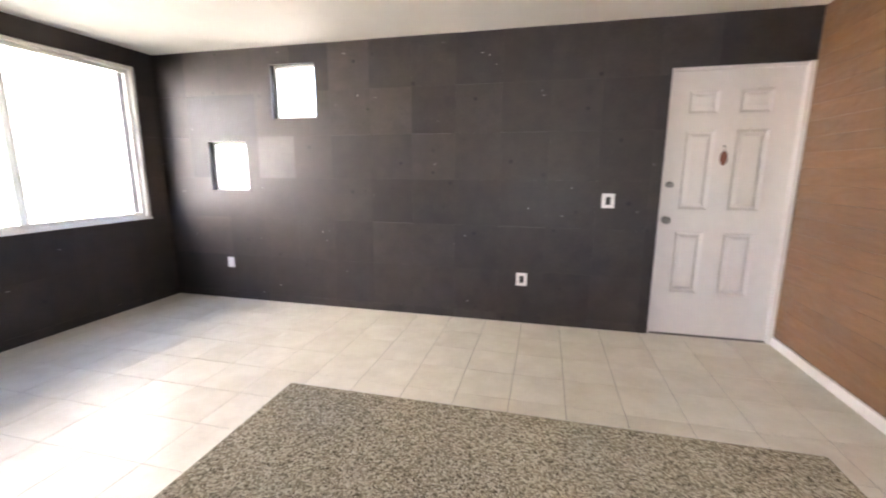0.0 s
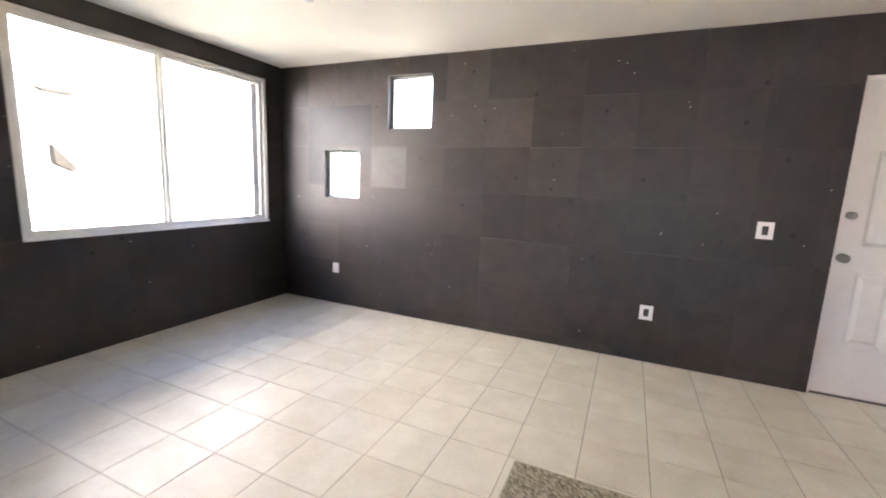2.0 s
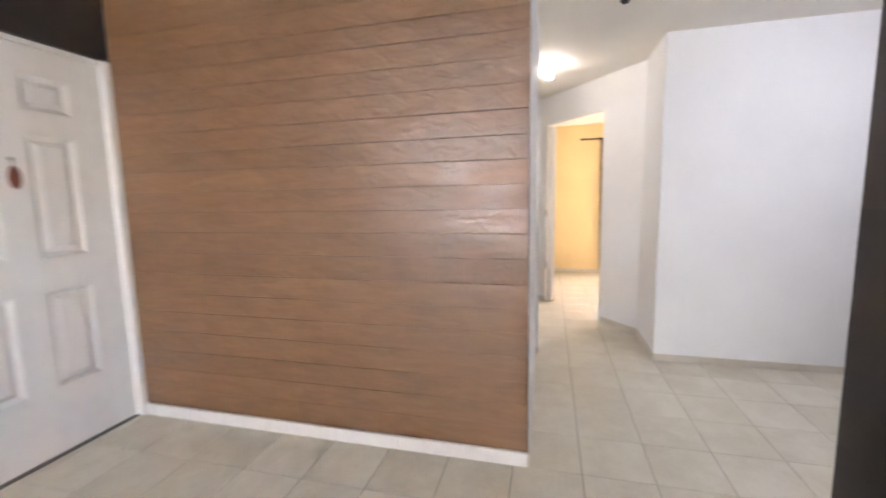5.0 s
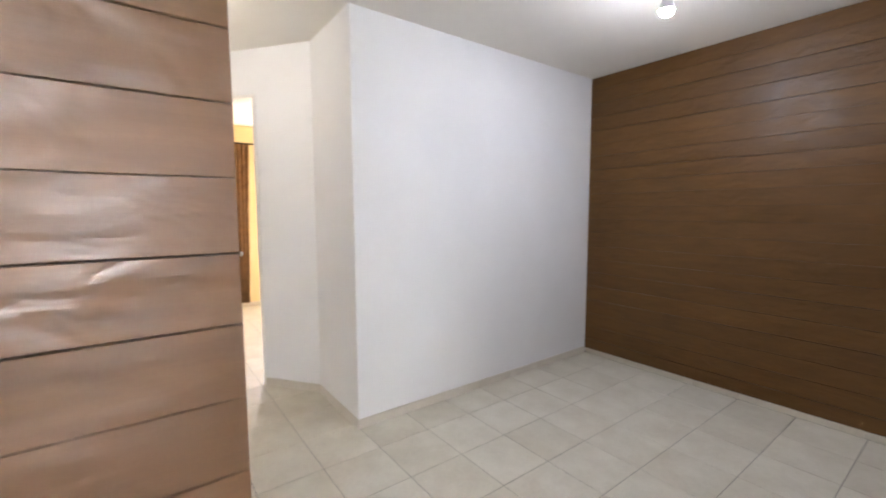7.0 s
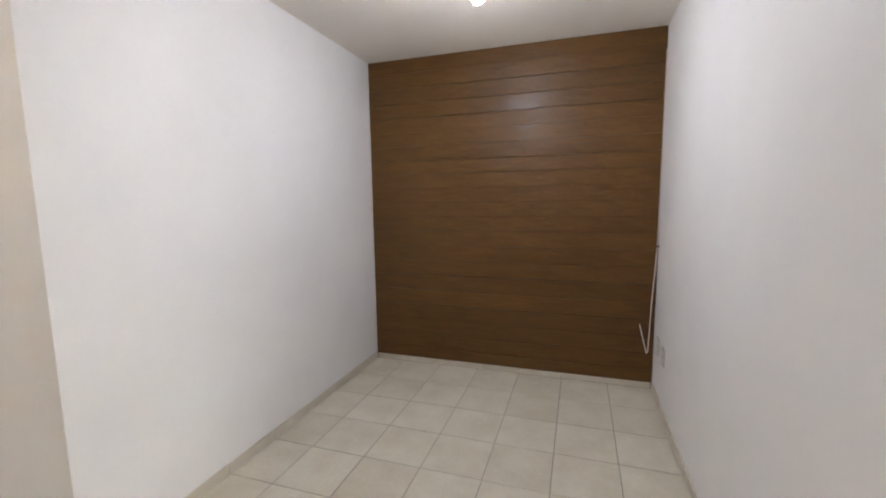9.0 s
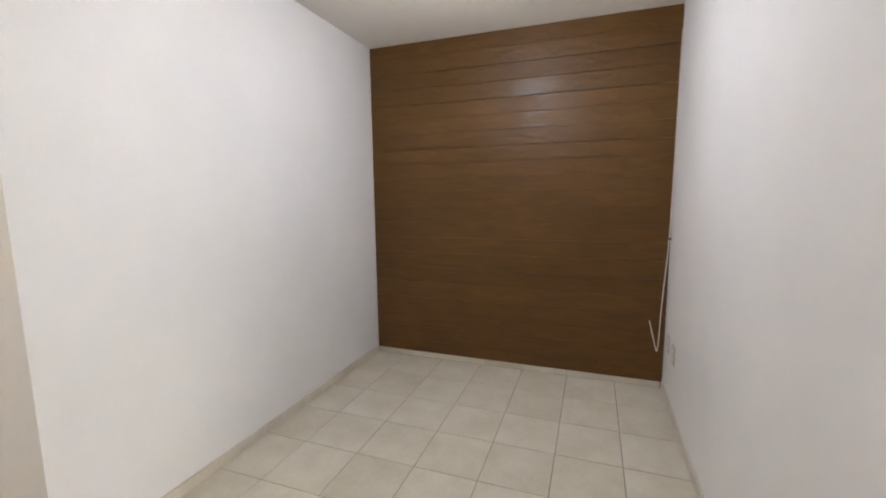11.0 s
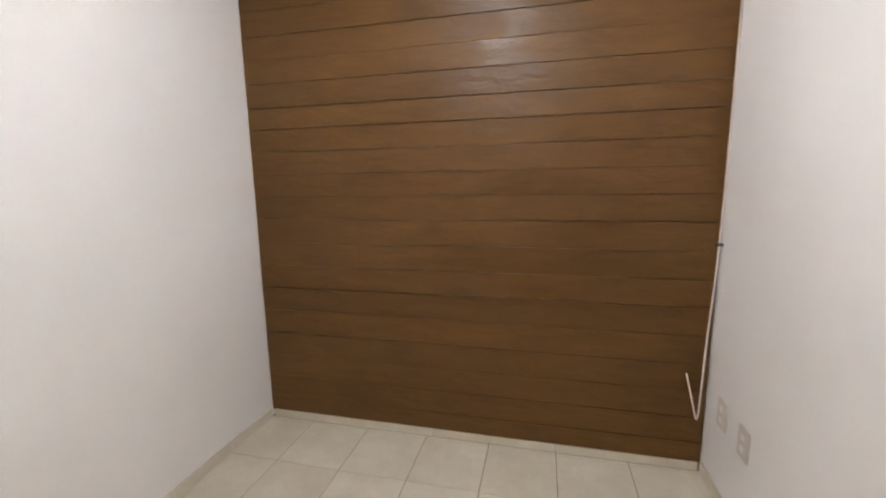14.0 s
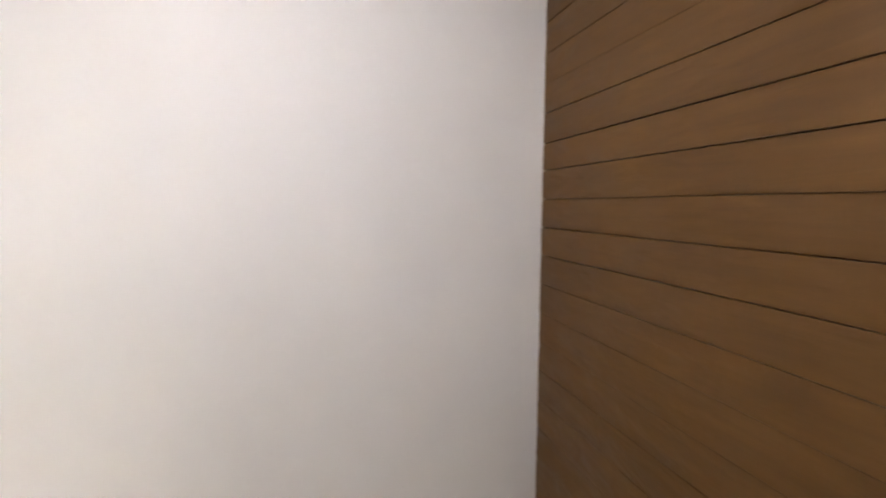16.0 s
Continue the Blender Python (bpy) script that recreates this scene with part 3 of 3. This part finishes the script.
# ---- curtain in the yellow room ----
rod = new("curtain_rod")
rod.location = (5.39, -3.9, 2.21)
tagged(rod, "dark metal curtain rod with a finial", "curtain rod")
part("pole", moved(lathe([(0.011, -0.95), (0.011, 0.95)], 12), pose(0, 0, 0, 90)), M_ROD, rod)
part("finial", moved(lathe([(0.004, 0.948), (0.02, 0.955), (0.022, 0.965), (0.008, 0.99)], 12), pose(0, 0, 0, -90)), M_ROD, rod)
part("bracket", boxm(0.0, 0.082, 0.66, 0.69, -0.02, 0.02, 0.004), M_ROD, rod)


def curtain(y0, y1, flare, material, label):
    bm = bmesh.new()
    rows, cols = 14, 40
    grid = []
    for j in range(rows + 1):
        s = j / rows
        z = 2.2 - s * 2.13
        row = []
        for i in range(cols + 1):
            u = i / cols
            y = y0 + (y1 - y0) * u + flare * s * (u - 0.2)
            row.append(bm.verts.new((5.385 + 0.028 * math.sin(u * 31 + 0.6 * math.sin(5 * s)), y, z)))
        grid.append(row)
    for a, b in zip(grid, grid[1:]):
        for i in range(cols):
            bm.faces.new((a[i], a[i + 1], b[i + 1], b[i])).smooth = True
    ob = part("curtain", bm, material)
    so = ob.modifiers.new("cloth", "SOLIDIFY")
    so.thickness = 0.003
    return tagged(ob, label, "curtain")


curtain(-3.22, -3.5, 0.1, M_CURTAIN, "gathered brown and gold curtain by a yellow wall")

# ---- outside ----
ground = structure("ground", boxm(-60, 60, -60, 60, -0.4, -0.15), M_GROUND, "grey-green paved ground outside", "ground")
facade = structure("neighbour_house", boxm(-12.4, -12.0, -14, 10, -0.15, 7.5), M_FACADE, "sunlit white rendered house across the yard", "house")
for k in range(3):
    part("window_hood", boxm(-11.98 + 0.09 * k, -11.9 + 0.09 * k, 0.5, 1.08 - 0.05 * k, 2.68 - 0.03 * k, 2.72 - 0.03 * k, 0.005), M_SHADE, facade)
part("window_vent", boxm(-12.0, -11.97, 1.885, 2.126, 1.376, 1.577, 0.005), M_PANE, facade)
part("drain_pipe", moved(lathe([(0.035, 2.2), (0.035, 2.64)], 12), pose(-11.96, 1.12, 0)), M_PANE, facade)
part("ledge", boxm(-12.0, -11.95, 0.15, 1.45, 0.54, 0.565, 0.004), M_PANE, facade)
for y, z in ((1.2, 1.2), (1.78, 1.2)):
    part("vent_cap", moved(lathe([(0.05, 0), (0.05, 0.02), (0.03, 0.035)], 12), pose(-12.0, y, z, 0, 90)), M_PANE, facade)
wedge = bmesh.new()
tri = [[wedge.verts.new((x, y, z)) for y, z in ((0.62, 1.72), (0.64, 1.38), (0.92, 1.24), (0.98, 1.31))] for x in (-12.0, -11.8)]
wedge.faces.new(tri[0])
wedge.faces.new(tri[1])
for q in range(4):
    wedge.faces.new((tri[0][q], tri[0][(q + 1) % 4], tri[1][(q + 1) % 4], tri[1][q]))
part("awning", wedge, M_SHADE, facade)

# ---- baseboards and skirting ----


def strip(parent, name, a, b, out, h, depth, material, step=T):
    """Skirting pieces from a to b on the floor; out is the side that they stand proud to."""
    a, b, out = Vector((*a, 0)), Vector((*b, 0)), Vector((*out, 0))
    n = max(1, round((b - a).length / step))
    d = (b - a).normalized()
    ln = (b - a).length / n
    me = to_mesh(name, boxm(-ln / 2 + 0.0008, ln / 2 - 0.0008, 0.0, depth, 0.0, h, 0.0018), material)
    m3 = Matrix((d, out, Vector((0, 0, 1)))).transposed()
    for i in range(n):
        ob = new(name, me)
        ob.parent = parent
        ob.matrix_local = Matrix.Translation(a + d * ln * (i + 0.5)) @ m3.to_4x4()


base = tagged(new("baseboard"), "white ceramic baseboard under timber boards", "baseboard", kind="structure")
strip(base, "baseboard_piece", (-0.0008, -0.012), (-0.0008, YH), (-1, 0), 0.07, 0.018, M_BASE)
skirt = tagged(new("skirting"), "beige ceramic skirting along white walls", "skirting", kind="structure")
c36, s36 = 0.8, 0.6
for a, b, o in (((XA, -5.50), (XA, -3.228), (-1, 0)), ((XA - 0.008, -3.236), (2.165, -3.236), (0, 1)),
                ((2.17 + c36 * 0.006, -3.24 + s36 * 0.006), (2.17 + c36 * D0, -3.24 + s36 * D0), (-s36, c36)),
                ((0.0, YH), (1.0, YH), (0, -1)), ((1.5, YH), (1.628, YH), (0, -1)), ((1.62, YH), (1.62, -1.31), (1, 0)), ((2.17 + c36 * D1, -3.24 + s36 * D1), (2.17 + c36 * 3.2, -3.24 + s36 * 3.2), (-s36, c36)), ((1.5, YH), (1.5, YH + 0.12), (-1, 0)),
                ((XR, -5.50), (XR, -3.21), (1, 0)), ((5.47, -4.9), (5.47, -1.4), (-1, 0))):
    strip(skirt, "skirting_piece", a, b, o, 0.055, 0.009, M_SKIRT)

strip(skirt, "skirting_piece", (XR + 0.01, YB - 0.012), (XA - 0.01, YB - 0.012), (0, 1), 0.041, 0.013, M_TILE)

# ---- timber boards ----


def board_rows(parent, zs, length, place, material, seed, lap_most, gap_most, edge):
    """Boards nailed up row by row: no two stand equally proud, and their joints open unevenly."""
    rng = random.Random(seed)
    for z0, z1 in zip(zs, zs[1:]):
        h = (z1 - z0) / 2
        bm = boxm(-length / 2 + 0.0004, length / 2 - 0.0004, -0.012, 0.0, -h, h, edge)
        low = rng.random() < 0.55
        lap = lap_most * (0.25 + 0.75 * rng.random() ** 1.5)
        gaps = [gap_most * (0.15 + 0.85 * rng.random() ** 1.5) for _ in range(4)]
        for v in bm.verts:
            if v.co.y > -0.006 and (v.co.z < 0) == low:
                v.co.y += lap
            v.co.z += gaps[2 * (v.co.z > 0) + (v.co.x > 0)] * (-1 if v.co.z > 0 else 1)
        ob = new("timber_board", to_mesh("timber_board", bm, material))
        ob.parent = parent
        ob.matrix_local = place(length / 2, (z0 + z1) / 2)


Z1 = [0.072, 0.19, 0.306, 0.422, 0.544, 0.664, 0.778, 0.896, 1.018, 1.137, 1.249, 1.363, 1.473, 1.581, 1.693, 1.803, 1.914, 2.023, 2.121, 2.233, 2.345, H - 0.002]
part("board_backing", boxm(0.0125, 0.0128, YH, 0.0, 0, H), M_GAP, wall_entry)
board_rows(wall_entry, Z1, 2.343, lambda a, z: Matrix.Translation((0.0, -a - 0.001, z)) @ pose(0, 0, 0, 0, 0, 90), M_BOARD, 3, 0.0014, 0.0014, 0.0014)
Z2 = [0.042, 0.137, 0.254, 0.375, 0.5, 0.627, 0.752, 0.871, 0.992, 1.113, 1.229, 1.34, 1.452, 1.562, 1.666, 1.781, 1.89, 2.0, 2.115, 2.23, 2.345, H - 0.002]
part("board_backing", boxm(XR, XA, YB - 0.0128, YB - 0.0125, 0, H), M_GAP, wall_back)
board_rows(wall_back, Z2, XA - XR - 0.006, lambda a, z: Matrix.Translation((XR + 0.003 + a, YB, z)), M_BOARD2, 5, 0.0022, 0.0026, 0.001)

part("wall_plug", moved(lathe([(0.0035, 0), (0.004, 0.002), (0.002, 0.004)], 10), pose(0.004, YH, 1.247, 90)), M_PLATE, wall_entry, "small white plastic wall plug")

for y, z in ((-2.287, 1.302), (-2.293, 1.198)):
    part("nail_hole", moved(lathe([(0.0028, 0), (0.003, 0.0012), (0.0012, 0.0014)], 10), pose(0.0012, y, z, 0, -90)), M_GAP, wall_entry)

# chipped plaster down the corner of the purple wall
rng = random.Random(11)
for z in (0.16, 0.27, 0.33, 0.52, 0.71, 0.78, 1.05):
    w, h = rng.uniform(0.0014, 0.0028), rng.uniform(0.002, 0.006)
    part("plaster_chip", moved(lathe([(w, 0), (w * 0.8, 0.0018), (w * 0.3, 0.0022)], 7), pose(-3.0 + 0.0005, -3.285 - rng.uniform(0.0, 0.004), z, 0, 90) @ Matrix.Diagonal((h / w, 1, 1, 1))), M_PLATE, wall_purple)

# ---- stone slabs ----
slab_pieces(wall_north, "x", AN, ZL, 0.0, -1, [DOOR] + SMALL, [(-4.33, 1.46)], [(-5.11, 1.85), (-4.72, 1.85), (-5.2, 1.46)],
            [(-5.11, 2.25), (-4.72, 2.25), (-4.33, 2.25), (-3.55, 2.25), (-4.33, 1.85), (-3.94, 1.85), (-3.55, 1.85), (-3.15, 1.85), (-3.94, 1.46), (-5.11, 0.67), (-5.49, 0.67)])
slab_pieces(wall_west, "y", lines(-3.28, 0.0, 0.3925, -2.40), ZL, XW, 1, [WIN], [(-2.55, 1.85)])
slab_pieces(wall_south, "x", lines(XW, -3.001, 0.3925, -2.955), ZL, -3.28, 1, [])
slab_pieces(wall_divider, "x", [-0.872, XR - 0.001], ZL, -3.2, 1, [])

# ---- floor tiles ----


def tile_mesh(w, h):
    bm = bmesh.new()
    g, e = 0.0017, 0.0014
    a = [bm.verts.new((x * (w / 2 - g), y * (h / 2 - g), -0.006)) for x, y in ((-1, -1), (1, -1), (1, 1), (-1, 1))]
    b = [bm.verts.new((x * (w / 2 - g), y * (h / 2 - g), -0.0007)) for x, y in ((-1, -1), (1, -1), (1, 1), (-1, 1))]
    c = [bm.verts.new((x * (w / 2 - g - e), y * (h / 2 - g - e), 0.0)) for x, y in ((-1, -1), (1, -1), (1, 1), (-1, 1))]
    for p, q in ((a, b), (b, c)):
        for i in range(4):
            bm.faces.new((p[i], p[(i + 1) % 4], q[(i + 1) % 4], q[i]))
    bm.faces.new(c)
    return bm


FULL = to_mesh("floor_tile", tile_mesh(T, T), M_TILE)
NEAR = [(XW, 0.0, -3.26, 0.0), (0.0, 3.4, -3.26, YH), (XR, XA, YB, -3.26)]
rest = bmesh.new()
for i in range(-19, 17):
    for j in range(-12, 7):
        x0, y0 = GX + i * T, GY + j * T
        a0, a1, b0, b1 = max(x0, XW), min(x0 + T, 5.47), max(y0, YB), min(y0 + T, 0.02)
        if a1 - a0 < 0.01 or b1 - b0 < 0.01:
            continue
        cx, cy = (a0 + a1) / 2, (b0 + b1) / 2
        if any(r[0] - 0.02 <= cx <= r[1] and r[2] <= cy <= r[3] for r in NEAR):
            full = a1 - a0 > T - 1e-4 and b1 - b0 > T - 1e-4
            me = FULL if full else to_mesh("floor_tile", tile_mesh(a1 - a0, b1 - b0), M_TILE)
            piece("floor_tile", me, floor, (cx, cy, 0))
        else:
            t = tile_mesh(a1 - a0, b1 - b0)
            me = to_mesh("tmp_tile", moved(t, pose(cx, cy, 0)), M_TILE)
            rest.from_mesh(me)
            bpy.data.meshes.remove(me)
far = part("floor_tiles", rest, M_TILE, floor)
tagged(far, "cream ceramic floor tiles of the side rooms", kind="stuff")
